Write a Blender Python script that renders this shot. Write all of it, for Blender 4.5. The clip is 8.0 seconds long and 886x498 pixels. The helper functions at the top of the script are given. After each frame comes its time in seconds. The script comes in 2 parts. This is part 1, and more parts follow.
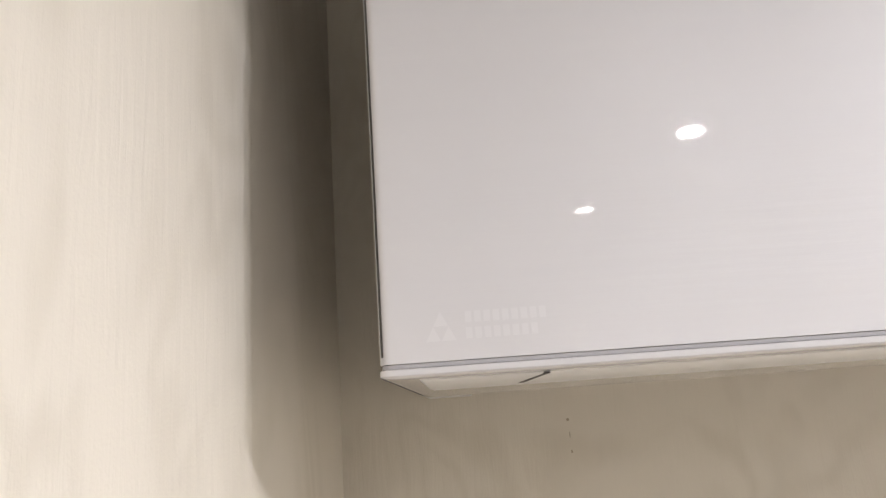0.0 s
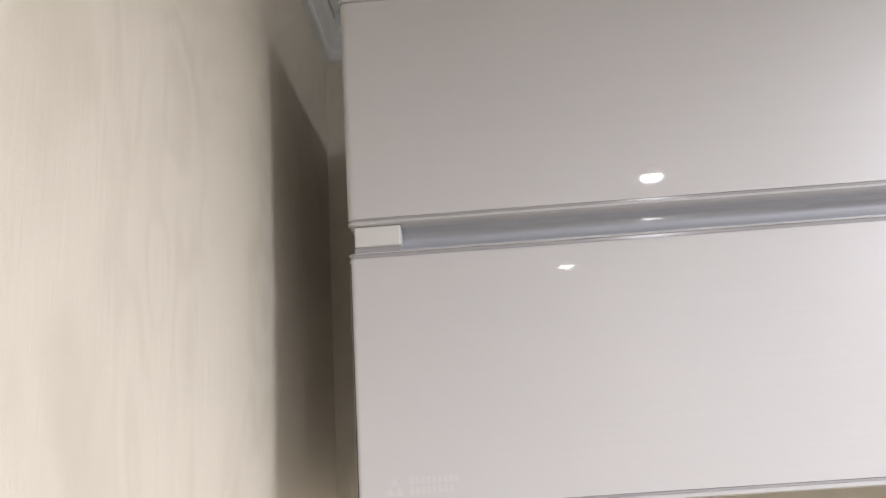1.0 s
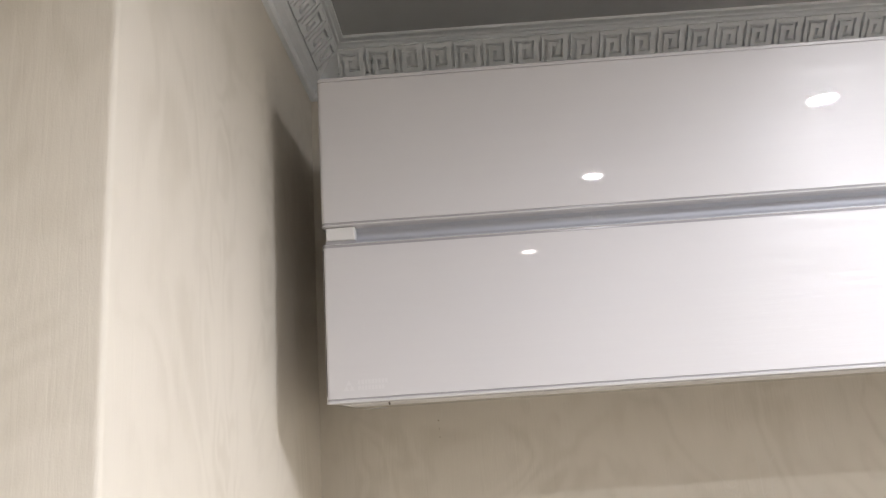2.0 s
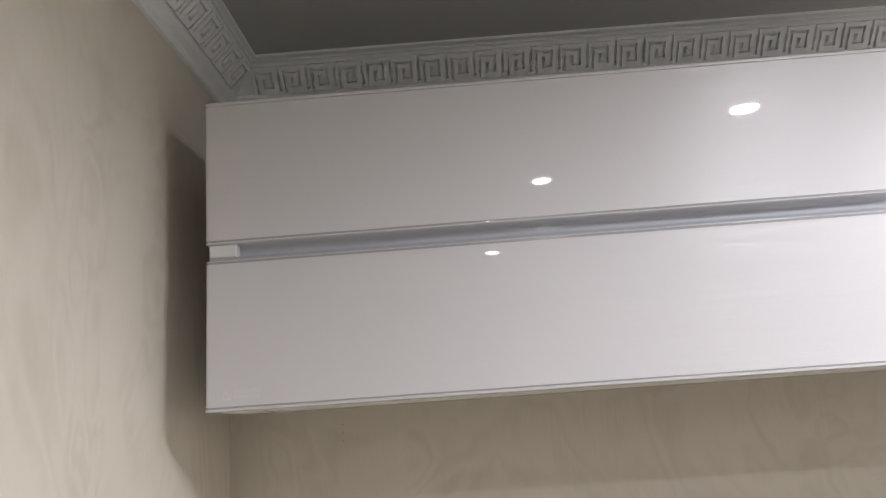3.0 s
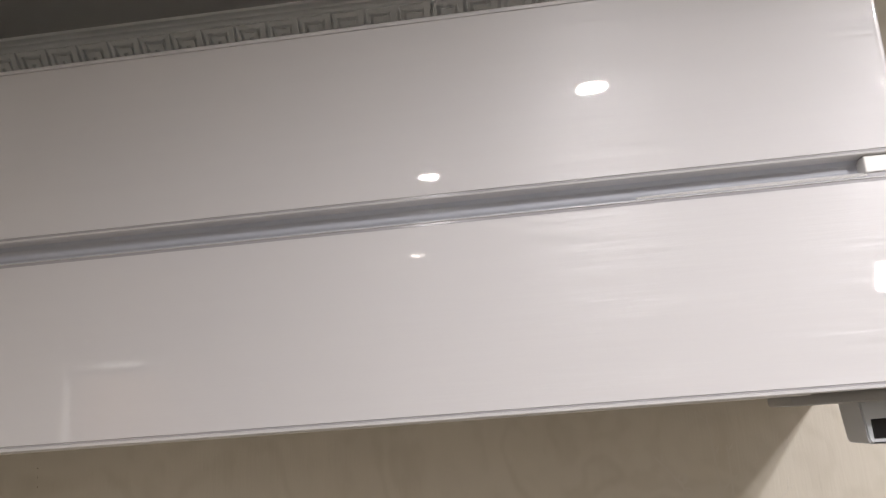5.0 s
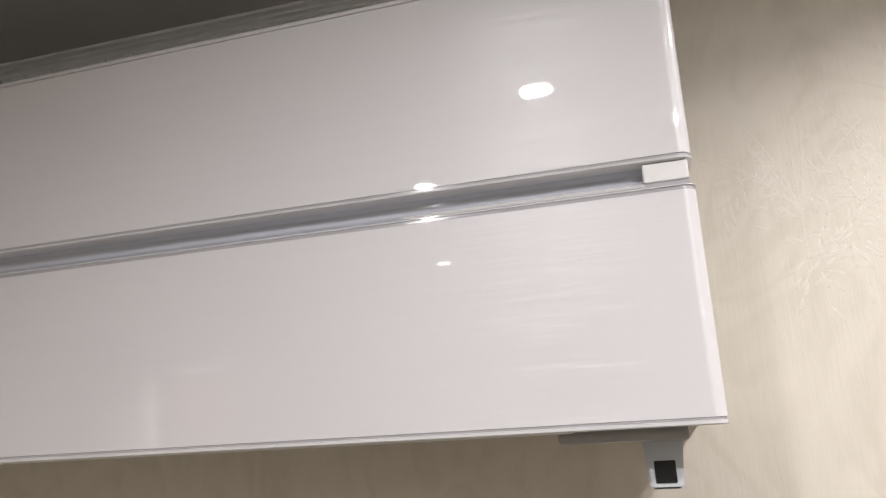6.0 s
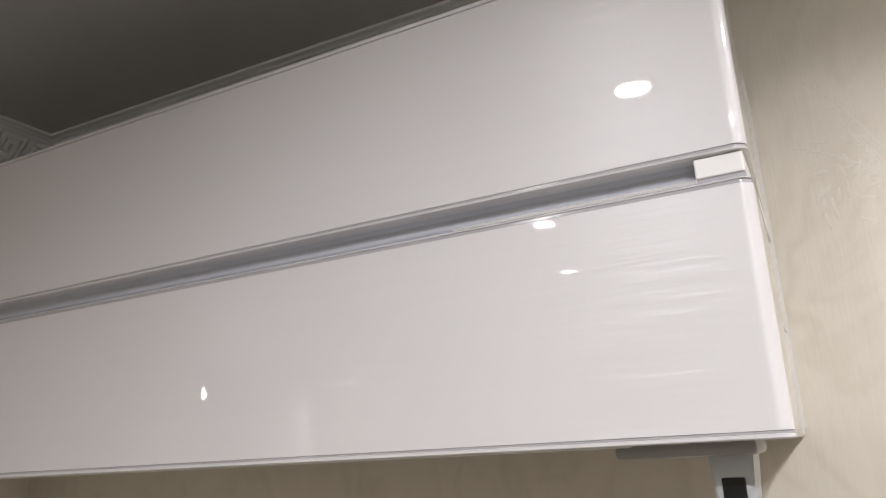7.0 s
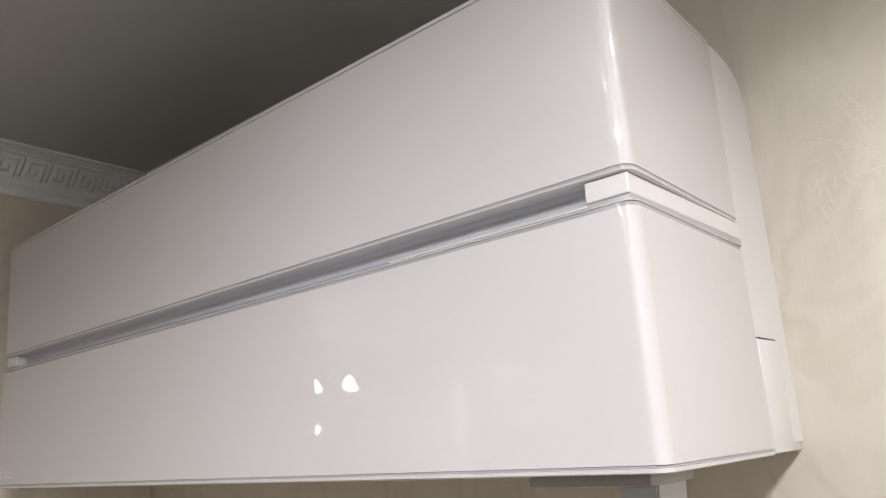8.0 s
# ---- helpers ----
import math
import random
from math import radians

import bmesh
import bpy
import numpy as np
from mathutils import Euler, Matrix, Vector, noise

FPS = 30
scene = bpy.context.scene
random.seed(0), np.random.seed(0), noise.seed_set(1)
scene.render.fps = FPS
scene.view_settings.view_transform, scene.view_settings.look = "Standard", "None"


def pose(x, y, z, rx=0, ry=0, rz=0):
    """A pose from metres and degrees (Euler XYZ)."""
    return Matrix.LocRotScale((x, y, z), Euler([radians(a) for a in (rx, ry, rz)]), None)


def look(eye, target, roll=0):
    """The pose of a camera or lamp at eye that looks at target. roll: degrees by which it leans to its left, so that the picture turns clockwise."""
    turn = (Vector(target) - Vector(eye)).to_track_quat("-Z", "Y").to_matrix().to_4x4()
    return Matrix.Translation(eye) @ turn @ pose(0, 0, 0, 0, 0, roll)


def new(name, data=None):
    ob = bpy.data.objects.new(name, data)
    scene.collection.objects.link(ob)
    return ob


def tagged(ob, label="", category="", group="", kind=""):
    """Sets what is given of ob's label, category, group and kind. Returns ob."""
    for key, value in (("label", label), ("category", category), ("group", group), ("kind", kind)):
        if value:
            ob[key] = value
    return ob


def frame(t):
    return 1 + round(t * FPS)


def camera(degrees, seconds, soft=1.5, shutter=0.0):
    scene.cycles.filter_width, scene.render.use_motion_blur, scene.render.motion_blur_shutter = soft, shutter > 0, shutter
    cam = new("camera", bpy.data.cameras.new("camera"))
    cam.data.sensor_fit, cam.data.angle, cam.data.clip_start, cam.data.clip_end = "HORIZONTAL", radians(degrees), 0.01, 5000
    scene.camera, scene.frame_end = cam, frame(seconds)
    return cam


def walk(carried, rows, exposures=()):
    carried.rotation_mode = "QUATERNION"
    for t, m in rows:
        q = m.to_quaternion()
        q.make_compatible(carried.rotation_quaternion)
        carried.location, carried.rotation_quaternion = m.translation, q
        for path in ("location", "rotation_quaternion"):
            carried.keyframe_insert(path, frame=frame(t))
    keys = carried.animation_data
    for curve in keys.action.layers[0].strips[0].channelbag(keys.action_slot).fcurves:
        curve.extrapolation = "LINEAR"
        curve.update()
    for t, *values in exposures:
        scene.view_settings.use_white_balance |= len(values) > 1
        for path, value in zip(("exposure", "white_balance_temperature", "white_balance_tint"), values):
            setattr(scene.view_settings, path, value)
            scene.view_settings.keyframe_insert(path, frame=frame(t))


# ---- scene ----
cam = camera(61.3, 8.0, soft=1.3)
PATH = [
    (0, (0.0277, -0.4730, 2.1346), (-0.0106, 1.4733, 2.5932), -3.96),
    (0.5, (0.0458, -0.5624, 2.1675), (0.0019, 1.3801, 2.6417), -3.85),
    (1, (0.0638, -0.6460, 2.1852), (0.0198, 1.2888, 2.6920), -3.85),
    (1.2, (0.0743, -0.6962, 2.1851), (0.0229, 1.2365, 2.6971), -3.90),
    (2.3, (0.1477, -0.9363, 2.1109), (0.1116, 1.0114, 2.5640), -3.84),
    (2.5, (0.1670, -0.9430, 2.1135), (0.1275, 1.0037, 2.5704), -3.80),
    (3, (0.2539, -0.9336, 2.1267), (0.1938, 1.0137, 2.5790), -3.94),
    (3.5, (0.3649, -0.9058, 2.1364), (0.2843, 1.0429, 2.5795), -3.62),
    (4, (0.4637, -0.8820, 2.1371), (0.3224, 1.0616, 2.5869), -3.70),
    (4.5, (0.5176, -0.8105, 2.1467), (0.3332, 1.1301, 2.5939), -3.98),
    (5, (0.6126, -0.7635, 2.1478), (0.4115, 1.1736, 2.6031), -4.20),
    (5.2, (0.6753, -0.7503, 2.1520), (0.4539, 1.1836, 2.6111), -4.08),
    (6.3, (0.8830, -0.6735, 2.1540), (0.2540, 1.1581, 2.6534), -3.23),
    (6.5, (0.8934, -0.6646, 2.1583), (0.1948, 1.1372, 2.6735), -3.39),
    (7, (0.9111, -0.6671, 2.1513), (0.0460, 1.0570, 2.6793), -2.97),
    (7.5, (0.9899, -0.6631, 2.1562), (-0.0517, 0.9581, 2.6918), -2.73),
    (8, (1.0603, -0.5951, 2.1725), (-0.1931, 0.8816, 2.6708), -3.62),
]
walk(cam, [(t, look(eye, target, roll)) for t, eye, target, roll in PATH],
     exposures=[(0, 0.82, 6250, 10.5), (1.0, 0.71, 6200, 10), (2.5, 0.44, 6250, 10.5), (3.0, 0.08, 6250, 10.5),
                (3.5, 0.04, 6300, 10), (4.5, -0.01, 6550, 10.5), (5.0, -0.30, 6600, 11), (5.2, -0.23, 6600, 11),
                (6.5, -0.44, 6550, 10), (8, -0.29, 6480, 10)])

# ---- light: ceiling downlights, one of them an added fill, and lit shades, no daylight ----
CEIL = 2.61
LAMPS = [  # x, y, drop below the ceiling, watts, disc radius, glow, beam degrees
    (0.740, -0.745, 0.030, 4.2, 0.021, 60.0, 165),
    (0.440, -1.205, 0.012, 3.7, 0.020, 60.0, 155),
    (0.332, -1.700, 0.002, 3.2, 0.020, 60.0, 150),
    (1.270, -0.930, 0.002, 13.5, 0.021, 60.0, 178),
    # added unseen fill: brightens the unit's side and the wall beside it
    (1.330, -0.290, 0.002, 4.5, 0.024, 60.0, 150),
    (1.620, -2.590, 0.002, 0.0, 0.018, 26.0, 180),
    (-1.280, -2.760, 0.002, 16.0, 0.018, 26.0, 150),
]
world = bpy.data.worlds.new("room_dark")
world.use_nodes = True
world.node_tree.nodes["Background"].inputs[0].default_value = (0.9, 0.85, 0.78, 1)
world.node_tree.nodes["Background"].inputs[1].default_value = 0.02
scene.world = world


# ---- materials ----
def material(name, color, rough=0.5, metal=0.0, spec=0.5):
    m = bpy.data.materials.new(name)
    m.use_nodes = True
    b = m.node_tree.nodes["Principled BSDF"]
    b.inputs["Base Color"].default_value = (*color, 1)
    b.inputs["Roughness"].default_value = rough
    b.inputs["Metallic"].default_value = metal
    b.inputs["Specular IOR Level"].default_value = spec
    return m, m.node_tree.nodes, m.node_tree.links, b


def coords(n, l, scale=(1, 1, 1), rot=(0, 0, 0)):
    """Place in the world, scaled, as a texture vector."""
    g = n.new("ShaderNodeNewGeometry")
    mp = n.new("ShaderNodeMapping")
    mp.inputs["Scale"].default_value = scale
    mp.inputs["Rotation"].default_value = rot
    l.new(g.outputs["Position"], mp.inputs["Vector"])
    return mp.outputs["Vector"]


def noise_tex(n, l, vec, scale, detail=4.0, rough=0.55, distort=0.0):
    t = n.new("ShaderNodeTexNoise")
    t.inputs["Scale"].default_value = scale
    t.inputs["Detail"].default_value = detail
    t.inputs["Roughness"].default_value = rough
    t.inputs["Distortion"].default_value = distort
    l.new(vec, t.inputs["Vector"])
    return t.outputs["Fac"]


def ramp(n, l, fac, stops):
    r = n.new("ShaderNodeValToRGB")
    while len(r.color_ramp.elements) < len(stops):
        r.color_ramp.elements.new(0.5)
    for e, (p, c) in zip(r.color_ramp.elements, stops):
        e.position, e.color = p, (*c, 1)
    l.new(fac, r.inputs["Fac"])
    return r.outputs["Color"]


def add_bump(n, l, b, height, strength, dist, socket="Normal", prev=None):
    bp = n.new("ShaderNodeBump")
    bp.inputs["Strength"].default_value = strength
    bp.inputs["Distance"].default_value = dist
    l.new(height, bp.inputs["Height"])
    if prev is not None:
        l.new(prev, bp.inputs["Normal"])
    l.new(bp.outputs["Normal"], b.inputs[socket])
    return bp.outputs["Normal"]


def wallpaper(name, light, dark, streak):
    """Cream vinyl paper with nested wavy grain lines, mostly upright, and a fine emboss."""
    m, n, l, b = material(name, light, 0.5, 0, 0.35)
    field = noise_tex(n, l, coords(n, l, (1, 1, 0.75)), streak, 3, 0.5, 1.0)
    times = n.new("ShaderNodeMath")
    times.operation = "MULTIPLY"
    times.inputs[1].default_value = 80.0
    l.new(field, times.inputs[0])
    wave = n.new("ShaderNodeMath")
    wave.operation = "SINE"
    l.new(times.outputs[0], wave.inputs[0])
    soft = noise_tex(n, l, coords(n, l, (1, 1, 0.5)), 14, 4, 0.6)
    grain = n.new("ShaderNodeMath")
    grain.operation = "MULTIPLY_ADD"
    l.new(wave.outputs[0], grain.inputs[0])
    grain.inputs[1].default_value = 0.10
    l.new(soft, grain.inputs[2])
    c1 = ramp(n, l, grain.outputs[0], [(0.22, dark), (0.5, light), (0.8, tuple(min(v * 1.03, 0.9) for v in light))])
    blot = noise_tex(n, l, coords(n, l), 3.0, 3, 0.5)
    mix = n.new("ShaderNodeMix")
    mix.data_type, mix.blend_type = "RGBA", "MULTIPLY"
    mix.inputs["Factor"].default_value = 1.0
    l.new(c1, mix.inputs["A"])
    l.new(ramp(n, l, blot, [(0.3, (0.95, 0.945, 0.93)), (0.7, (1, 1, 1))]), mix.inputs["B"])
    l.new(mix.outputs["Result"], b.inputs["Base Color"])
    rr = n.new("ShaderNodeMapRange")
    rr.inputs["To Min"].default_value, rr.inputs["To Max"].default_value = 0.40, 0.62
    l.new(grain.outputs[0], rr.inputs["Value"])
    l.new(rr.outputs["Result"], b.inputs["Roughness"])
    p = add_bump(n, l, b, grain.outputs[0], 0.14, 0.0012)
    p = add_bump(n, l, b, noise_tex(n, l, coords(n, l, (1, 1, 0.10)), 170, 4, 0.65, 0.6), 0.34, 0.0012, prev=p)
    add_bump(n, l, b, noise_tex(n, l, coords(n, l), 900, 2), 0.12, 0.0006, prev=p)
    return m


M_WALL = wallpaper("cream_wallpaper", (0.69, 0.643, 0.565), (0.625, 0.578, 0.497), 5.0)

m, n, l, b = material("wallpaper_relief", (0.67, 0.625, 0.55), 0.36, 0, 0.5)
add_bump(n, l, b, noise_tex(n, l, coords(n, l), 500, 3), 0.4, 0.0008)
M_RELIEF = m

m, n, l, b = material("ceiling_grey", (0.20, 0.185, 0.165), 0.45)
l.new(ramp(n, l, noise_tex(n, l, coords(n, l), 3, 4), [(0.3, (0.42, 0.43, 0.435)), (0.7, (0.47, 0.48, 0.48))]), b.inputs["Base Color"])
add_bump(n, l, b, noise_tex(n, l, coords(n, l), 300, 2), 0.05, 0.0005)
M_CEIL = m

m, n, l, b = material("painted_plaster_trim", (0.74, 0.73, 0.70), 0.55)
l.new(ramp(n, l, noise_tex(n, l, coords(n, l), 40, 5), [(0.3, (0.81, 0.835, 0.85)), (0.7, (0.87, 0.89, 0.905))]), b.inputs["Base Color"])
add_bump(n, l, b, noise_tex(n, l, coords(n, l), 700, 3), 0.2, 0.0006)
M_TRIM = m

m, n, l, b = material("pearl_white_panel", (0.60, 0.585, 0.60), 0.5, 0, 0.22)
b.inputs["Coat Weight"].default_value = 1.0
b.inputs["Coat Roughness"].default_value = 0.02
b.inputs["Coat IOR"].default_value = 1.49
# pearl layer under the clear coat: a soft sheen broken up by short brushed strokes
sheen = n.new("ShaderNodeBsdfGlossy")
sheen.inputs["Color"].default_value = (0.95, 0.94, 0.96, 1)
sheen.inputs["Roughness"].default_value = 0.33
hair = noise_tex(n, l, coords(n, l, (0.065, 1, 1), (0, radians(1.5), 0)), 330, 3, 0.6)
hair2 = noise_tex(n, l, coords(n, l, (0.05, 1, 1), (0, radians(3), 0)), 120, 3, 0.6)
patch = noise_tex(n, l, coords(n, l, (0.12, 1, 1)), 26, 3, 0.6)
relief = n.new("ShaderNodeMath")
relief.operation = "MULTIPLY"
l.new(hair, relief.inputs[0])
l.new(ramp(n, l, patch, [(0.38, (0.25, 0.25, 0.25)), (0.66, (1, 1, 1))]), relief.inputs[1])
p = add_bump(n, l, sheen, relief.outputs[0], 1.0, 0.0013)
add_bump(n, l, sheen, hair2, 0.6, 0.0013, prev=p)
l.new(ramp(n, l, hair2, [(0.3, (0.612, 0.598, 0.612)), (0.7, (0.620, 0.606, 0.618))]), b.inputs["Base Color"])
blend = n.new("ShaderNodeMixShader")
blend.inputs["Fac"].default_value = 0.037
l.new(b.outputs["BSDF"], blend.inputs[1])
l.new(sheen.outputs["BSDF"], blend.inputs[2])
l.new(blend.outputs["Shader"], n["Material Output"].inputs["Surface"])
M_PANEL = m

m, n, l, b = material("white_plastic", (0.70, 0.69, 0.685), 0.3)
add_bump(n, l, b, noise_tex(n, l, coords(n, l), 1500, 2), 0.08, 0.0003)
M_PLASTIC = m

m, n, l, b = material("clear_edge", (0.40, 0.39, 0.41), 0.15, 0, 0.6)
b.inputs["Coat Weight"].default_value = 0.7
b.inputs["Coat Roughness"].default_value = 0.03
M_EDGE = m

m, n, l, b = material("pale_blue_grey_channel", (0.47, 0.485, 0.53), 0.3)
add_bump(n, l, b, noise_tex(n, l, coords(n, l, (0.1, 1, 1)), 200, 2), 0.05, 0.0004)
b.inputs["Coat Weight"].default_value = 1.0
b.inputs["Coat Roughness"].default_value = 0.06
M_CHANNEL = m

m, n, l, b = material("glossy_lip", (0.60, 0.59, 0.60), 0.25)
b.inputs["Coat Weight"].default_value = 1.0
b.inputs["Coat Roughness"].default_value = 0.03
M_LIP = m
M_MARK = material("pale_mark", (0.630, 0.617, 0.629), 0.35)[0]

M_GREY = material("grey_plastic", (0.52, 0.54, 0.57), 0.38)[0]
M_DARKGREY = material("mid_grey_plastic", (0.33, 0.325, 0.32), 0.35)[0]
M_BLACK = material("black_lens", (0.012, 0.012, 0.014), 0.12)[0]
M_SEAM = material("dark_seam", (0.06, 0.055, 0.05), 0.7)[0]
M_METAL = material("white_lamp_trim", (0.75, 0.74, 0.72), 0.3)[0]
M_DIRT = material("brown_wall_mark", (0.36, 0.31, 0.23), 0.8)[0]

m, n, l, b = material("beige_floor_tiles", (0.45, 0.40, 0.33), 0.3)
l.new(ramp(n, l, noise_tex(n, l, coords(n, l), 6, 6), [(0.3, (0.20, 0.188, 0.17)), (0.7, (0.27, 0.255, 0.23))]), b.inputs["Base Color"])
M_FLOOR = m

m, n, l, b = material("white_door_paint", (0.72, 0.70, 0.67), 0.3)
add_bump(n, l, b, noise_tex(n, l, coords(n, l, (1, 1, 0.1)), 120, 3), 0.1, 0.0005)
M_DOOR = m

m, n, l, b = material("brown_wood", (0.2, 0.13, 0.08), 0.4)
l.new(ramp(n, l, noise_tex(n, l, coords(n, l, (8, 8, 0.5)), 6, 5), [(0.3, (0.13, 0.085, 0.055)), (0.7, (0.22, 0.15, 0.10))]), b.inputs["Base Color"])
M_WOOD = m


def glow(name, color, strength):
    g = bpy.data.materials.new(name)
    g.use_nodes = True
    g.node_tree.nodes.clear()
    e = g.node_tree.nodes.new("ShaderNodeEmission")
    e.inputs[0].default_value, e.inputs[1].default_value = (*color, 1), strength
    o = g.node_tree.nodes.new("ShaderNodeOutputMaterial")
    g.node_tree.links.new(e.outputs[0], o.inputs[0])
    return g


# ---- mesh helpers ----
def part(name, bm, mat, parent=None, label="", smooth=False):
    bmesh.ops.recalc_face_normals(bm, faces=bm.faces)
    me = bpy.data.meshes.new(name)
    bm.to_mesh(me)
    bm.free()
    me.materials.append(mat)
    if smooth:
        me.polygons.foreach_set("use_smooth", [True] * len(me.polygons))
        me.set_sharp_from_angle(angle=radians(35))
    ob = new(name, me)
    if parent is not None:
        ob.parent = parent
    if label:
        tagged(ob, label)
    return ob


def add_box(bm, x0, x1, y0, y1, z0, z1, bevel=0.0, seg=2):
    v = [bm.verts.new((x, y, z)) for x in (x0, x1) for y in (y0, y1) for z in (z0, z1)]
    fs = [bm.faces.new([v[i] for i in f]) for f in ((0, 1, 3, 2), (4, 6, 7, 5), (0, 4, 5, 1), (2, 3, 7, 6), (0, 2, 6, 4), (1, 5, 7, 3))]
    if bevel > 0:
        es = list({e for f in fs for e in f.edges})
        bmesh.ops.bevel(bm, geom=es, offset=bevel, segments=seg, affect="EDGES", profile=0.5)
    return bm


def box(*a, **k):
    return add_box(bmesh.new(), *a, **k)


def loft(rings, close_ring=True, caps=True):
    """Skin a list of rings of equal length."""
    bm = bmesh.new()
    vs = [[bm.verts.new(p) for p in r] for r in rings]
    k = len(rings[0])
    for a, c in zip(vs, vs[1:]):
        for i in range(k if close_ring else k - 1):
            j = (i + 1) % k
            bm.faces.new((a[i], a[j], c[j], c[i]))
    if caps and close_ring:
        bm.faces.new(vs[0])
        bm.faces.new(list(reversed(vs[-1])))
    return bm


def lathe(profile, cx, cy, seg=40):
    bm = bmesh.new()
    rings = []
    for r, z in profile:
        rings.append([bm.verts.new((cx + r * math.cos(2 * math.pi * i / seg), cy + r * math.sin(2 * math.pi * i / seg), z)) for i in range(seg)])
    for a, c in zip(rings, rings[1:]):
        for i in range(seg):
            j = (i + 1) % seg
            bm.faces.new((a[i], a[j], c[j], c[i]))
    return bm


# ---- the room ----
XL, YC = -0.052, -0.535          # side of the niche and its outer corner
X0, X1, Y1 = -2.6, 1.95, -3.0     # room bounds
CORNER_R = 0.004


def setting(name, bm, mat, label, category, smooth=False):
    return tagged(part(name, bm, mat, smooth=smooth), label, category, kind="structure")


setting("floor", box(X0 - 0.1, X1 + 0.1, Y1 - 0.1, 0.12, -0.1, 0.0), M_FLOOR, "beige stone floor of the room", "floor")
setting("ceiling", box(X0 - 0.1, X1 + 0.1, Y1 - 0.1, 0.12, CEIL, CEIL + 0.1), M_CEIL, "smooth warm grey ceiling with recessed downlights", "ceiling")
wall_back = setting("wall_north", box(XL - 0.001, X1, 0.0, 0.12, 0, CEIL), M_WALL, "cream embossed wallpaper wall behind the air conditioner", "wall")
# block that forms the niche's side: a pilaster step, then the end of the room's opening; outer corners rounded
XS, YS = -0.15, -0.87


def round_corner(x, y, r=CORNER_R):
    return [(x - r + r * math.cos(radians(18 * i)), y + r - r * math.sin(radians(18 * i))) for i in range(6)]


ring = [(X0, 0.12), (XL, 0.12)] + round_corner(XL, YC) + [(XS, YC)] + round_corner(XS, YS) + [(X0, YS)]
setting("wall_west", loft([[(x, y, z) for x, y in ring] for z in (0, CEIL)]), M_WALL, "cream wavy wallpaper on a protruding wall with rounded corner", "wall", True)
setting("wall_side", box(X0 - 0.1, X0, Y1, YS, 0, CEIL), M_WALL, "cream wallpaper wall at the end of the room", "wall")
# unseen wall, set near so that it bounces light onto the unit's side
setting("wall_east", box(X1, X1 + 0.1, Y1, 0.12, 0, CEIL), M_WALL, "cream wallpaper wall of the room, unseen, set close for bounce light", "wall")
DX0, DX1, DZ = -1.53, -0.59, 2.505
wb = box(X0, DX0, Y1 - 0.1, Y1, 0, CEIL)
add_box(wb, DX1, X1, Y1 - 0.1, Y1, 0, CEIL)
add_box(wb, DX0, DX1, Y1 - 0.1, Y1, DZ, CEIL)
setting("wall_south", wb, M_WALL, "cream wallpaper wall with a tall doorway", "wall")

door = tagged(new("door_1"), "tall closed brown wooden door in a white frame", "door", kind="structure")
part("door_leaf", box(DX0 + 0.004, DX1 - 0.004, Y1 - 0.07, Y1 - 0.03, 0.005, DZ - 0.004, bevel=0.002), M_WOOD, door, "brown wooden door leaf")
for x0, x1 in ((DX0 - 0.08, DX0 + 0.003), (DX1 - 0.003, DX1 + 0.08)):
    part("door_jamb", box(x0, x1, Y1 - 0.028, Y1 + 0.022, 0, DZ + 0.003, bevel=0.004), M_DOOR, door)
part("door_head", box(DX0 - 0.08, DX1 + 0.08, Y1 - 0.028, Y1 + 0.026, DZ + 0.003, DZ + 0.080, bevel=0.004), M_DOOR, door)
part("door_handle", box(DX0 + 0.06, DX0 + 0.17, Y1 - 0.03, Y1 - 0.005, 1.0, 1.02, bevel=0.005), M_METAL, door, "slim metal lever handle")


# ---- cornice with a key pattern ----
PROFILE = [(0.0, 2.5470), (0.0052, 2.5474), (0.0068, 2.5490), (0.0072, 2.5530), (0.0064, 2.5556), (0.0052, 2.5570), (0.0060, 2.5588), (0.0085, 2.5606),
           (0.0125, 2.5632), (0.0152, 2.5666), (0.0162, 2.5700), (0.0145, 2.5716), (0.0395, 2.5985), (0.0415, 2.5988), (0.0430, 2.6003), (0.0394, 2.6019),
           (0.0424, 2.6030), (0.0455, 2.6028), (0.0472, 2.6042), (0.0434, 2.6056), (0.0464, 2.6062), (0.0520, 2.6064), (0.0520, CEIL), (0.0, CEIL)]
BAND0, BAND1 = Vector((0.0150, 2.5722)), Vector((0.0392, 2.5980))
SKEW = 0.012                     # the back run drifts a little into the wall towards the far end


def run(places):
    """Cornice sections swept through mitred corners: places of the wall line and the inward way at each."""
    return loft([[(x + wx * d, y + wy * d, z) for d, z in PROFILE] for x, y, wx, wy in places])


PITCH = 0.0370


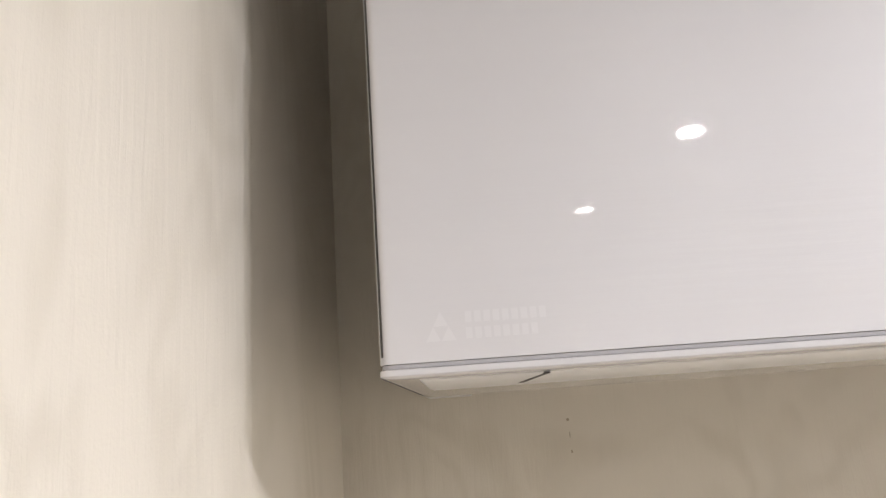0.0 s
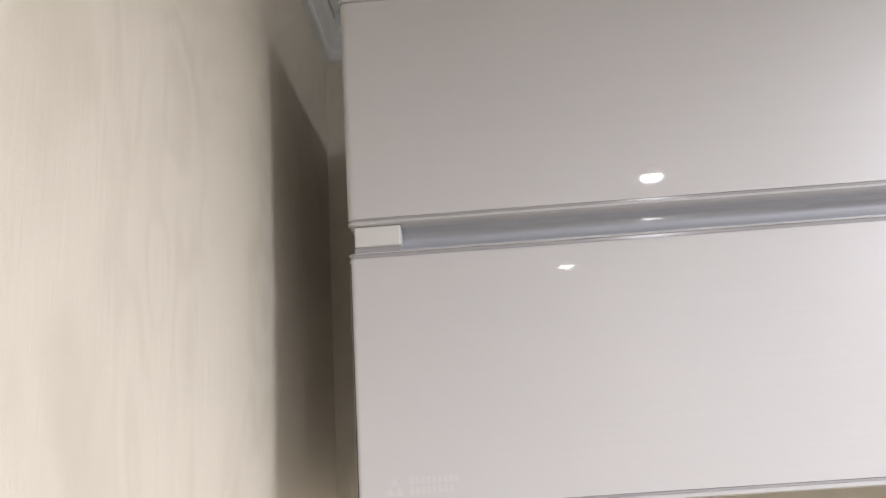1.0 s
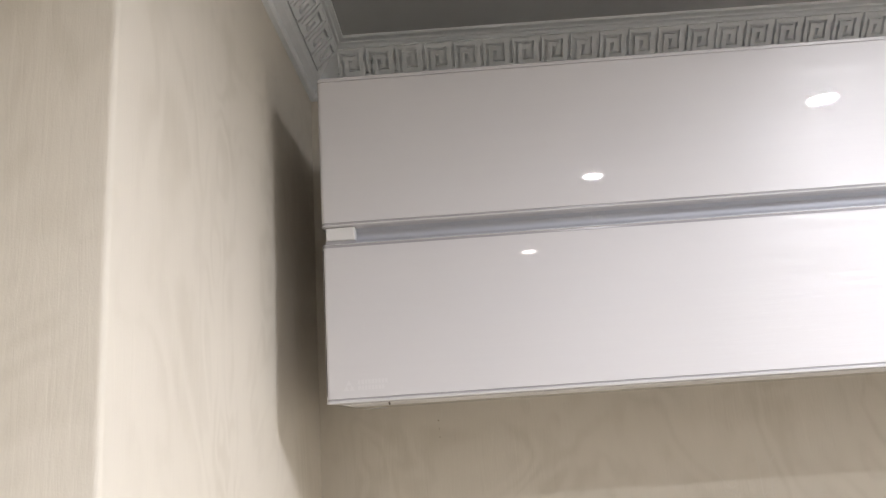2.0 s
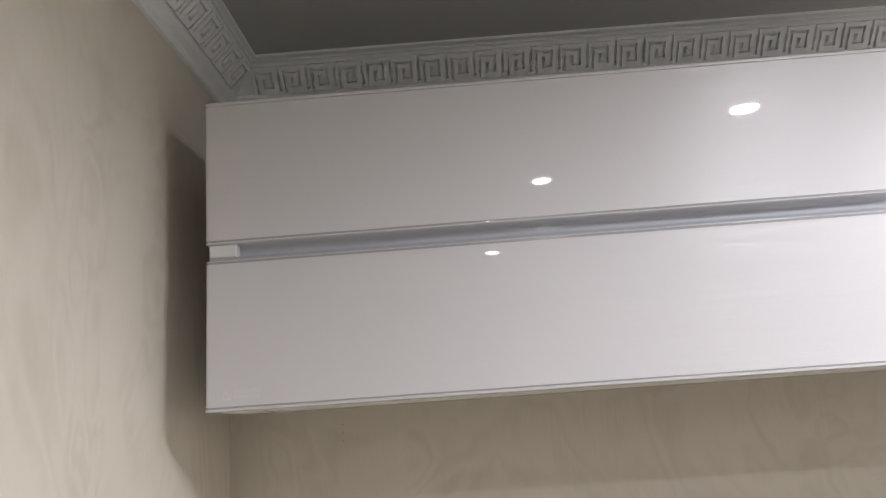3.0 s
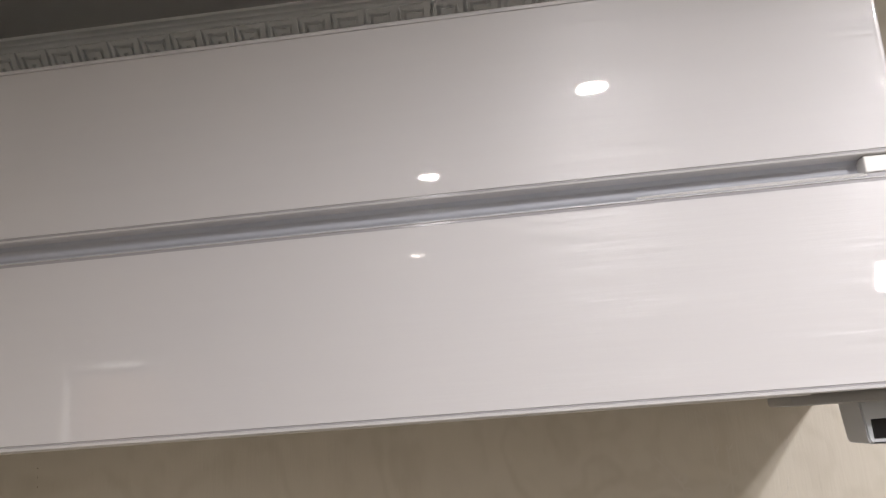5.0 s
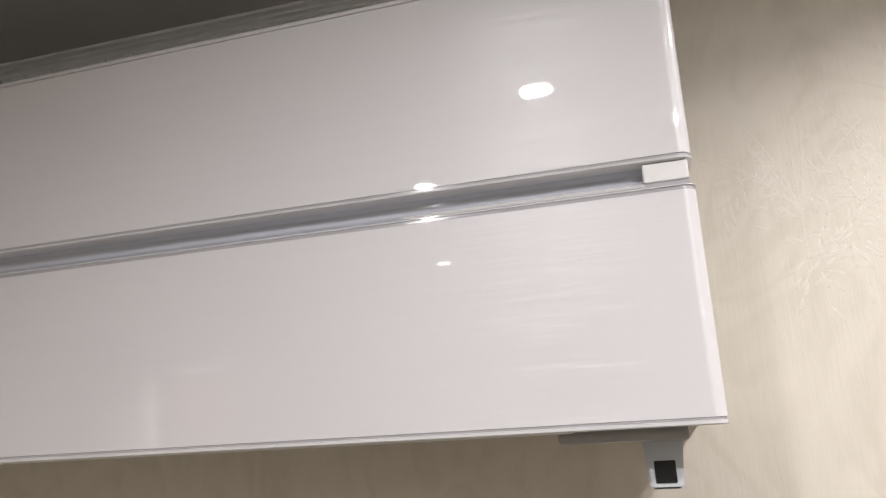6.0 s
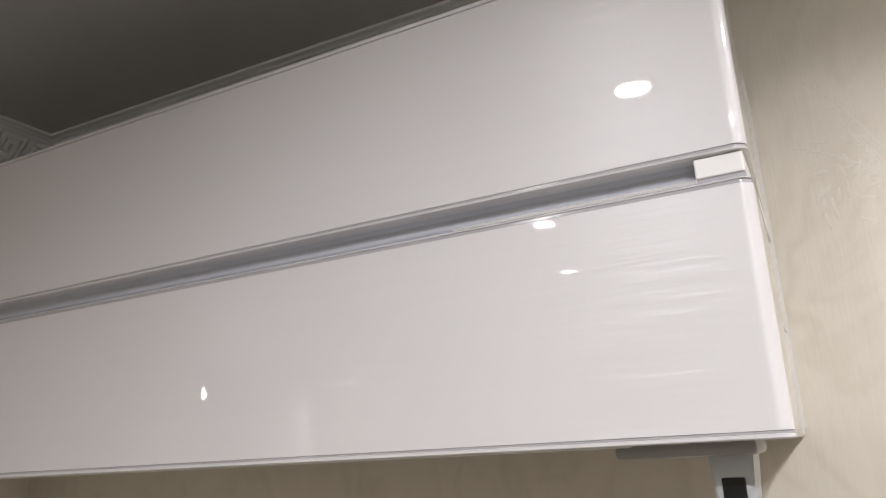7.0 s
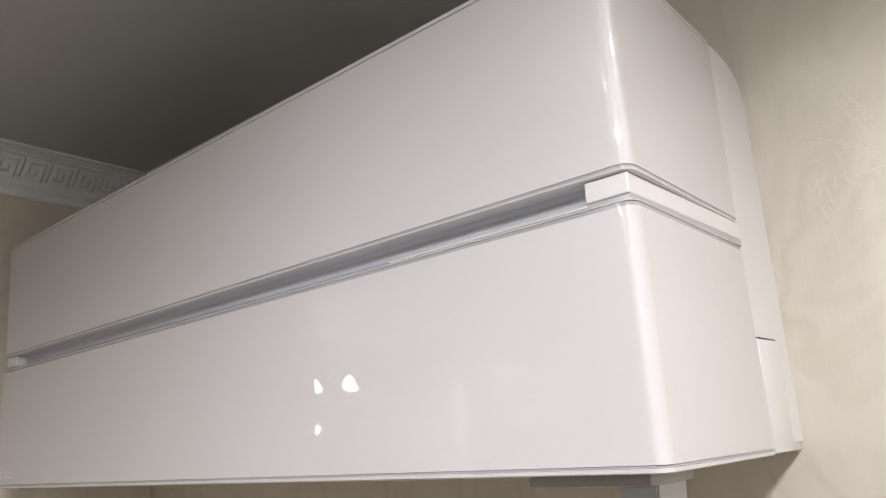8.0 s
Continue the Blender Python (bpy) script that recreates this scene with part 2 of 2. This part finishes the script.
def key_mesh():
    """One moulded key: a raised field with a square spiral sunk into it; u along the run, v up the band, w outwards."""
    span = (BAND1 - BAND0).length
    cuts = [(0.0, 0.10, 0.10, 1.0), (0.20, 0.30, 0.0, 0.86), (0.30, 0.82, 0.74, 0.86), (0.72, 0.82, 0.20, 0.74), (0.46, 0.72, 0.20, 0.32), (0.46, 0.57, 0.32, 0.58)]
    us = (0.0, 0.10, 0.20, 0.30, 0.46, 0.57, 0.72, 0.82, 1.0)
    vs = (0.0, 0.10, 0.20, 0.32, 0.58, 0.74, 0.86, 1.0)
    h = 0.0048

    def sunk(i, j):
        if not (0 <= i < len(us) - 1):
            return i >= 0
        if not (0 <= j < len(vs) - 1):
            return True
        u, v = (us[i] + us[i + 1]) / 2, (vs[j] + vs[j + 1]) / 2
        return any(a < u < b and c < v < d for a, b, c, d in cuts)

    bm = bmesh.new()
    for i in range(len(us) - 1):
        for j in range(len(vs) - 1):
            if sunk(i, j):
                continue
            a, b, c, d = us[i] * PITCH, us[i + 1] * PITCH, vs[j] * span, vs[j + 1] * span
            bm.faces.new([bm.verts.new((x, y, h)) for x, y in ((a, c), (b, c), (b, d), (a, d))])
            for di, dj, p, q in ((-1, 0, (a, d), (a, c)), (1, 0, (b, c), (b, d)), (0, -1, (a, c), (b, c)), (0, 1, (b, d), (a, d))):
                if sunk(i + di, j + dj):
                    bm.faces.new([bm.verts.new((*p, h)), bm.verts.new((*q, h)), bm.verts.new((*q, -0.0004)), bm.verts.new((*p, -0.0004))])
    bmesh.ops.remove_doubles(bm, verts=bm.verts, dist=1e-6)
    rim = [e for e in bm.edges if len(e.link_faces) == 2 and e.calc_face_angle(0) > 1.0 and min(v.co.z for v in e.verts) > h * 0.9]
    bmesh.ops.bevel(bm, geom=rim, offset=0.0007, segments=1, affect="EDGES")
    me = bpy.data.meshes.new("key")
    bm.to_mesh(me)
    bm.free()
    me.materials.append(M_TRIM)
    return me


KEY = key_mesh()
cornice = setting("trim", run([(X1, SKEW * X1, 0, -1), (XL, 0.0, 1, -1), (XL, YC, 1, -1), (XS, YC, 1, -1), (XS, YS, 1, -1), (X0, YS, 0, -1)]), M_TRIM,
                  "white plaster cornice with raised greek key pattern under the ceiling", "cornice")


def keys(start, along, inward, count):
    al, inw = Vector((*along, 0)), Vector((*inward, 0))
    slope = BAND1 - BAND0
    up = (inw * slope.x + Vector((0, 0, slope.y))).normalized()
    out = al.cross(up)
    if out.dot(inw) < 0:
        out = -out
    for i in range(count):
        o = new("key", KEY)
        at = Vector((*start, 0)) + al * (PITCH * i) + inw * BAND0.x + Vector((0, 0, BAND0.y))
        o.matrix_world = Matrix(((al.x, up.x, out.x, at.x), (al.y, up.y, out.y, at.y), (al.z, up.z, out.z, at.z), (0, 0, 0, 1)))
        o.parent = cornice


keys((-0.014, 0.0), (math.cos(SKEW), math.sin(SKEW)), (math.sin(SKEW), -math.cos(SKEW)), 60)
keys((XL, -0.038), (0, -1), (1, 0), 13)
keys((XL + 0.03, YC), (-1, 0), (0, -1), 3)
keys((XS, YC - 0.045), (0, -1), (1, 0), 8)
keys((XS, YS), (-1, 0), (0, -1), 40)


# ---- downlights ----
M_DISC = {}
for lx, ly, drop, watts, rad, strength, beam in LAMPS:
    lamp_ob = tagged(new("ceiling_downlight"), "small round white ceiling downlight with a thin trim, lit; the fifth is an added fill", "ceiling light", "downlights in the ceiling")
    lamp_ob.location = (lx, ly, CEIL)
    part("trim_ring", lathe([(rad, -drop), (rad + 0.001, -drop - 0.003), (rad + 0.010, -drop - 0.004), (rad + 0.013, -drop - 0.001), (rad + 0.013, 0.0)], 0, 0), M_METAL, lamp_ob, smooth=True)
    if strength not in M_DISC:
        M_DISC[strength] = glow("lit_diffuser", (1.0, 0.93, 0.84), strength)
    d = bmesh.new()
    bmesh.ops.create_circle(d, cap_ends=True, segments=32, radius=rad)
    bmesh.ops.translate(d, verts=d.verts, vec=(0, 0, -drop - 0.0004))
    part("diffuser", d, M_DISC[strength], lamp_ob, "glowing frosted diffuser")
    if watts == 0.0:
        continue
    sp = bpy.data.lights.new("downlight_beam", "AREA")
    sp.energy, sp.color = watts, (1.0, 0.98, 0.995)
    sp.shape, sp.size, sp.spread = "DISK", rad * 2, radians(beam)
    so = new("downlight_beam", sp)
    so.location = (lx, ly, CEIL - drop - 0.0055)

# ---- small chandelier, seen mirrored in the glossy front ----
CH = (-1.26, -1.87)
chand = tagged(new("chandelier"), "small hanging lamp with lit conical white shades", "chandelier")
chand.location = (CH[0], CH[1], CEIL)
part("ceiling_rose", lathe([(0.0, 0.0), (0.05, -0.001), (0.045, -0.015), (0.01, -0.025), (0.0, -0.025)], 0, 0), M_METAL, chand, smooth=True)
part("rod", lathe([(0.006, -0.02), (0.006, -0.3), (0.02, -0.31), (0.0, -0.33)], 0, 0, 16), M_METAL, chand, smooth=True)
M_SHADE = glow("lit_shade", (1.0, 0.94, 0.86), 95.0)
for ang in (0, 90, 180, 270):
    ca, sa = math.cos(radians(ang)), math.sin(radians(ang))
    arm = loft([[(ca * r + sa * w, sa * r - ca * w, z + h) for w, h in ((-0.004, -0.004), (0.004, -0.004), (0.004, 0.004), (-0.004, 0.004))]
                for r, z in ((0.0, -0.30), (0.05, -0.315), (0.085, -0.28), (0.10, -0.245))])
    part("arm", arm, M_METAL, chand)
    part("shade", lathe([(0.005, -0.166), (0.010, -0.176), (0.026, -0.208), (0.023, -0.209), (0.008, -0.180)], ca * 0.1, sa * 0.1, 24), M_SHADE, chand, "lit conical shade", smooth=True)
    if ang != 90:
        continue
    part("drop", lathe([(0.0, -0.35), (0.013, -0.356), (0.013, -0.376), (0.0, -0.382)], ca * 0.09, sa * 0.09, 16), M_SHADE, chand, "small glowing glass drop", smooth=True)
    part("hanger", lathe([(0.0015, -0.28), (0.0015, -0.352)], ca * 0.09, sa * 0.09, 8), M_METAL, chand)

# ---- pendant lamp beside the doorway, mirrored at the front's edge ----
pend = tagged(new("pendant_lamp"), "short pendant lamp with a lit tapered white shade", "pendant lamp")
pend.location = (1.625, -1.915, CEIL)
part("ceiling_rose", lathe([(0.0, 0.0), (0.04, -0.001), (0.036, -0.012), (0.006, -0.018), (0.0, -0.018)], 0, 0, 24), M_METAL, pend, smooth=True)
part("rod", lathe([(0.004, -0.015), (0.004, -0.100), (0.012, -0.104), (0.0, -0.106)], 0, 0, 12), M_METAL, pend, smooth=True)
part("shade", lathe([(0.012, -0.104), (0.020, -0.146), (0.024, -0.175), (0.017, -0.184), (0.0, -0.186)], 0, 0, 24), glow("lit_pendant_shade", (1.0, 0.975, 0.985), 110.0), pend, "lit tapered white shade", smooth=True)

# ---- the air conditioner ----
W, YF, YB = 0.89, -0.233, -0.062
ZB, ZL, ZU, ZT = 2.15, 2.295, 2.3110, 2.4590
LEAN = 0.031                     # the upper panel leans forward a little
ac = tagged(new("air_conditioner"), "glossy pearl white wall-mounted air conditioner with two front panels", "air conditioner")


def plan(d, r=0.008, shear=0.0, rl=0.004):
    """Outline of a front panel from above, drawn in by d: flat front, rounded front corners, sides that narrow a little towards the wall."""
    pts = [(0.004 + d, YB), (0.0 + d, YF + rl + d + 0.0012)]
    n_arc = 7
    for i in range(n_arc + 1):
        a = radians(180 + 90 * i / n_arc)
        pts.append((d + rl + rl * math.cos(a), YF + d + rl + rl * math.sin(a) - shear))
    pts += [(d + rl + 0.0012, YF + d - shear), (W - d - r - 0.0012, YF + d - shear)]
    for i in range(n_arc + 1):
        a = radians(270 + 90 * i / n_arc)
        pts.append((W - d - r + r * math.cos(a), YF + d + r + r * math.sin(a) - shear))
    pts += [(W - d, YF + r + d + 0.0012), (W - 0.004 - d, YB)]
    return pts


def panel(z0, z1, lean, band_low, band_high):
    """Front shell between two heights, with rounded lips and a shallow recess for a clear band along its long edges."""
    lip = [(0.0, 0.0045), (0.0002, 0.0016), (0.0006, 0.0005), (0.0013, 0.0)]
    steps, top = list(lip), list(lip)
    for side, (b0, b1) in ((steps, band_low), (top, band_high)):
        if b1:
            side += [(b0, 0.0), (b0 + 0.0003, 0.0012), (b1 - 0.0003, 0.0012), (b1, 0.0)]
        side.append((side[-1][0] + 0.0010, 0.0))
    zs = [(z0 + h, d) for h, d in steps] + [(z0 + (z1 - z0) * 0.5, 0.0)] + [(z1 - h, d) for h, d in reversed(top)]
    return loft([[(x, y, z) for x, y in plan(d, shear=lean * (z - z0))] for z, d in zs])


part("lower_panel", panel(ZB, ZL, 0.0, (0.0028, 0.0046), (0.0014, 0.0041)), M_PANEL, ac, "glossy pearl white lower front panel", smooth=True)
part("upper_panel", panel(ZU, ZT, LEAN, (0.0019, 0.0040), (0.0038, 0.0050)), M_PANEL, ac, "glossy pearl white upper front panel", smooth=True)

for z0, z1, lean, base in ((ZB + 0.0031, ZB + 0.0043, 0.0, ZB), (ZL - 0.0038, ZL - 0.0017, 0.0, ZB), (ZU + 0.0022, ZU + 0.0037, LEAN, ZU)):
    part("edge_band", loft([[(x, y, z) for x, y in plan(0.0005, shear=lean * (z - base))] for z in (z0, z1)], caps=False), M_EDGE, ac, "narrow grey clear band along the panel edge", smooth=True)
for rows, lean, base in (([(0.0004, 0.0003), (0.0009, -0.0002), (0.0026, -0.0002), (0.0028, 0.0005)], 0.0, ZB),
                         ([(ZL - ZB - 0.0014, 0.0005), (ZL - ZB - 0.0012, -0.0002), (ZL - ZB - 0.0007, -0.0001), (ZL - ZB - 0.0003, 0.0009)], 0.0, ZB),
                         ([(0.0003, 0.0009), (0.0007, -0.0001), (0.0017, -0.0002), (0.0019, 0.0005)], LEAN, ZU)):
    part("edge_lip", loft([[(x, y, base + h) for x, y in plan(d, shear=lean * h)] for h, d in rows], caps=False), M_LIP, ac, "bright rounded lip of the panel edge", smooth=True)
for z0, z1 in ((ZB + 0.007, ZL - 0.006), (ZU + 0.007, ZT - 0.003)):
    lean = LEAN * (z1 - z0) if z0 > ZU else 0.0
    seam = loft([[(x, y - s, z) for x, y in ((0.0006, -0.23125), (0.0014, -0.23225), (0.0014, -0.2310), (0.0006, -0.2300))] for z, s in ((z0, 0.0), (z1, lean))])
    part("side_seam", seam, M_SEAM, ac, "dark seam at the panel's side edge")

# recessed channel between the panels
prof = [(-0.2290, 2.3120), (-0.2215, 2.3110), (-0.2185, 2.3080), (-0.2180, 2.3045), (-0.2195, 2.3015), (-0.2250, 2.2985), (-0.2305, 2.2955), (-0.2305, 2.2935), (-0.205, 2.2935), (-0.205, 2.3115)]
part("channel", loft([[(x, y, z) for y, z in prof] for x in (0.030, 0.861)]), M_CHANNEL, ac, "pale blue-grey recessed channel between the panels", smooth=True)
# white sliver laid on the channel's lower slope, tapering to a point
strip = loft([[(x, -0.2303, 2.2960), (x, -0.2303 + 0.0052 * k, 2.2960 + 0.0029 * k), (x, -0.2308 + 0.0052 * k, 2.2970 + 0.0029 * k), (x, -0.2309, 2.2970)]
              for x, k in ((0.700, 0.05), (0.715, 0.35), (0.745, 0.75), (0.785, 1.0), (0.860, 1.05))])
part("channel_wedge", strip, M_PLASTIC, ac, "smooth white strip that widens towards the channel's end", smooth=True)
for x0, x1 in ((0.0035, 0.0305), (0.8595, W - 0.003)):
    part("block_ledge", box(x0, x1, -0.2290, YB - 0.001, 2.2940, 2.2984), M_EDGE, ac, "narrow grey ledge under the white end block")
    part("end_block", box(x0, x1, -0.2305, YB - 0.001, 2.2984, 2.3108, bevel=0.0010), M_PLASTIC, ac, "small white block at the channel's end")
part("core", box(0.032, 0.859, -0.206, -0.07, 2.292, 2.313), M_PLASTIC, ac)

# rear housing against the wall
rear = [(-0.064, 2.157), (0.0, 2.157), (0.0, 2.424), (-0.004, 2.437), (-0.012, 2.447), (-0.024, 2.4535), (-0.040, 2.4575), (-0.064, 2.4590)]
part("rear_housing", loft([[(0.005 - y * 0.03, y, z) for y, z in rear], [(W - 0.0032 + y * 0.06, y, z) for y, z in rear]]), M_PLASTIC, ac,
     "white rear housing against the wall, rounded at the top", smooth=True)
part("corner_cover", box(W - 0.03, W - 0.0042, -0.058, -0.0015, 2.151, 2.229, bevel=0.0012), M_PLASTIC, ac, "white cover at the lower rear corner", smooth=True)
part("cover_seam", box(W - 0.03, W - 0.0044, -0.0560, -0.0016, 2.2290, 2.2298), M_SEAM, ac, "thin dark seam above the corner cover")
part("corner_cover", box(0.0028, 0.03, -0.058, -0.0015, 2.151, 2.229, bevel=0.0012), M_PLASTIC, ac, smooth=True)
# top intake grille
part("top_deck", box(0.02, W - 0.02, -0.215, -0.01, 2.440, 2.447), M_DARKGREY, ac, "dark intake under the top grille")
for i in range(14):
    y = -0.205 + i * 0.0145
    part("grille_slat", box(0.02, W - 0.02, y, y + 0.004, 2.447, 2.456), M_PLASTIC, ac)
# underside: flap and outlet
part("air_flap", box(0.012, 0.80, -0.222, -0.150, 2.1492, 2.1512, bevel=0.0015), M_PLASTIC, ac, "closed white air flap on the underside", smooth=True)
slit = loft([[(0.048, -0.170, z), (0.050, -0.170, z), (0.0552, -0.224, z), (0.0535, -0.224, z)] for z in (2.14905, 2.1494)])
part("flap_slit", slit, M_SEAM, ac, "dark slit at the end of the flap")

# sensor under one end
sensor = part("sensor_base", box(0.789, 0.869, -0.211, -0.154, 2.1422, 2.1508, bevel=0.003), M_DARKGREY, ac, "dark grey sensor base under the housing", smooth=True)
br = loft([[(0.8405 + t, -0.1940, z), (0.8630 - t, -0.1940, z), (0.8630 - t, -0.156, z), (0.8405 + t, -0.156, z)] for z, t in ((2.1130, 0.0024), (2.1145, 0.0012), (2.1435, -0.0012))])
bmesh.ops.bevel(br, geom=[e for e in br.edges], offset=0.0012, segments=2, affect="EDGES")
part("sensor_head", br, M_GREY, sensor, "pale grey sensor head", smooth=True)
part("sensor_window", box(0.8452, 0.8582, -0.1950, -0.1920, 2.1165, 2.1300, bevel=0.0008), M_BLACK, sensor, "black sensor window")

# raised maker's mark on the lower panel, as plain shapes
bm = bmesh.new()
for cx, cz in ((0.0205, 2.1678), (0.0180, 2.1630), (0.0230, 2.1630)):
    lo, hi = [[bm.verts.new(p) for p in ((cx - 0.0024, y, cz - 0.0021), (cx + 0.0024, y, cz - 0.0021), (cx, y, cz + 0.0026))] for y in (YF + 0.0005, YF - 0.00012)]
    bm.faces.new(hi)
    for i in range(3):
        bm.faces.new((lo[i], lo[(i + 1) % 3], hi[(i + 1) % 3], hi[i]))
mark = part("emblem", bm, M_MARK, ac, "faint raised emblem with bars beside it")
for row, count, z in ((0, 9, 2.1664), (1, 8, 2.1612)):
    for i in range(count):
        x = 0.0285 + i * 0.0030
        part("letter_bar", box(x, x + 0.0021, YF - 0.00012, YF + 0.0005, z, z + 0.0036), M_MARK, mark)


# ---- low relief flowers of the wallpaper ----
def ribbon(bm, pts, w0, w1, h=0.00022):
    """Raised tapering strip along points on the wall plane."""
    prev = None
    k = len(pts)
    for i, (x, z) in enumerate(pts):
        a, c = pts[max(i - 1, 0)], pts[min(i + 1, k - 1)]
        tx, tz = c[0] - a[0], c[1] - a[1]
        ln = math.hypot(tx, tz) or 1
        nx, nz = -tz / ln, tx / ln
        w = (w0 + (w1 - w0) * i / (k - 1)) * 0.8
        row = [bm.verts.new((x - nx * w, 0.0003, z - nz * w)), bm.verts.new((x, -h, z)), bm.verts.new((x + nx * w, 0.0003, z + nz * w))]
        if prev:
            for q in range(2):
                bm.faces.new((prev[q], prev[q + 1], row[q + 1], row[q]))
        prev = row


def leaf(bm, x, z, length, width, ang, h=0.0008):
    ca, sa = math.cos(ang), math.sin(ang)
    prev = None
    for i in range(7):
        t = i / 6
        w = width * math.sin(math.pi * min(max(t, 0.03), 0.97)) ** 0.8 * 0.5
        row = []
        for s, y in ((-1, 0.0003), (0, -h), (1, 0.0003)):
            u, v = t * length, s * w
            row.append(bm.verts.new((x + u * ca - v * sa, y, z + u * sa + v * ca)))
        if prev:
            for q in range(2):
                bm.faces.new((prev[q], prev[q + 1], row[q + 1], row[q]))
        prev = row


def arc_pts(x, z, ang, length, bend, k=14):
    pts = [(x, z)]
    for i in range(k):
        ang += bend / k
        x, z = x + length / k * math.cos(ang), z + length / k * math.sin(ang)
        pts.append((x, z))
    return pts


def bouquet(cx, cz, s, seed):
    """Fan of thin curved ribs over a stem, a chain of small rings and a few broad petals."""
    rng = random.Random(seed)
    bm = bmesh.new()
    ribbon(bm, arc_pts(cx, cz - 0.06 * s, 1.6, 0.07 * s, -0.1), 0.004 * s, 0.003 * s)
    for a0, ln, bend in ((1.35, 0.15, 0.25), (1.75, 0.16, 0.55), (1.55, 0.19, 0.1), (2.1, 0.12, 0.7), (1.1, 0.13, -0.4), (1.9, 0.10, 0.3)):
        pts = arc_pts(cx, cz, a0, ln * s, bend)
        ribbon(bm, pts, 0.0050 * s, 0.0030 * s, 0.00022)
        for i in range(7, len(pts), 3):
            (x, z), (px, pz) = pts[i], pts[i - 1]
            d = math.atan2(z - pz, x - px)
            leaf(bm, x, z, (0.012 + 0.008 * rng.random()) * s, 0.006 * s, d + rng.choice((-1, 1)) * (0.5 + 0.5 * rng.random()), 0.0002)
    for i in range(8):
        x, z = cx - (0.018 + 0.0035 * i) * s, cz + (0.002 + 0.016 * i) * s
        ribbon(bm, [(x + 0.0052 * s * math.cos(q * math.pi / 5), z + 0.0052 * s * math.sin(q * math.pi / 5)) for q in range(11)], 0.0032 * s, 0.0032 * s, 0.00022)
    for i in range(34):
        a = rng.uniform(0, 6.28)
        r = rng.uniform(0.0, 0.045) * s
        leaf(bm, cx + 0.01 * s + r * math.cos(a) * 0.7, cz - 0.05 * s + r * math.sin(a) * 1.3, 0.018 * s, 0.010 * s, a + 0.5, 0.0002)
        leaf(bm, cx + 0.045 * s + r * math.cos(a), cz - 0.02 * s + r * math.sin(a) * 1.6, 0.02 * s, 0.011 * s, a, 0.0002)
        leaf(bm, cx - 0.05 * s + r * math.cos(a) * 0.8, cz + 0.03 * s + r * math.sin(a), 0.018 * s, 0.009 * s, a + 1, 0.0002)
    return bm


for cx, cz, s, seed in ((0.992, 2.325, 0.85, 3), (1.085, 2.30, 0.9, 5), (0.78, 1.99, 0.8, 7), (0.45, 1.95, 0.8, 9), (1.28, 2.05, 0.9, 11)):
    part("wallpaper_flower", bouquet(cx, cz, s, seed), M_RELIEF, wall_back, "low relief flower sprays of the wallpaper", smooth=True)

for x, z, w, h in ((0.0875, 2.133, 0.0022, 0.0016), (0.0882, 2.114, 0.0012, 0.0022), (0.0879, 2.124, 0.0006, 0.004)):
    bm = bmesh.new()
    bmesh.ops.create_uvsphere(bm, u_segments=10, v_segments=6, radius=1.0)
    bmesh.ops.scale(bm, vec=(w * 0.5, 0.0003, h * 0.5), verts=bm.verts)
    bmesh.ops.translate(bm, vec=(x, 0.0, z), verts=bm.verts)
    part("wall_stain", bm, M_DIRT, wall_back, "small brown mark on the wallpaper")
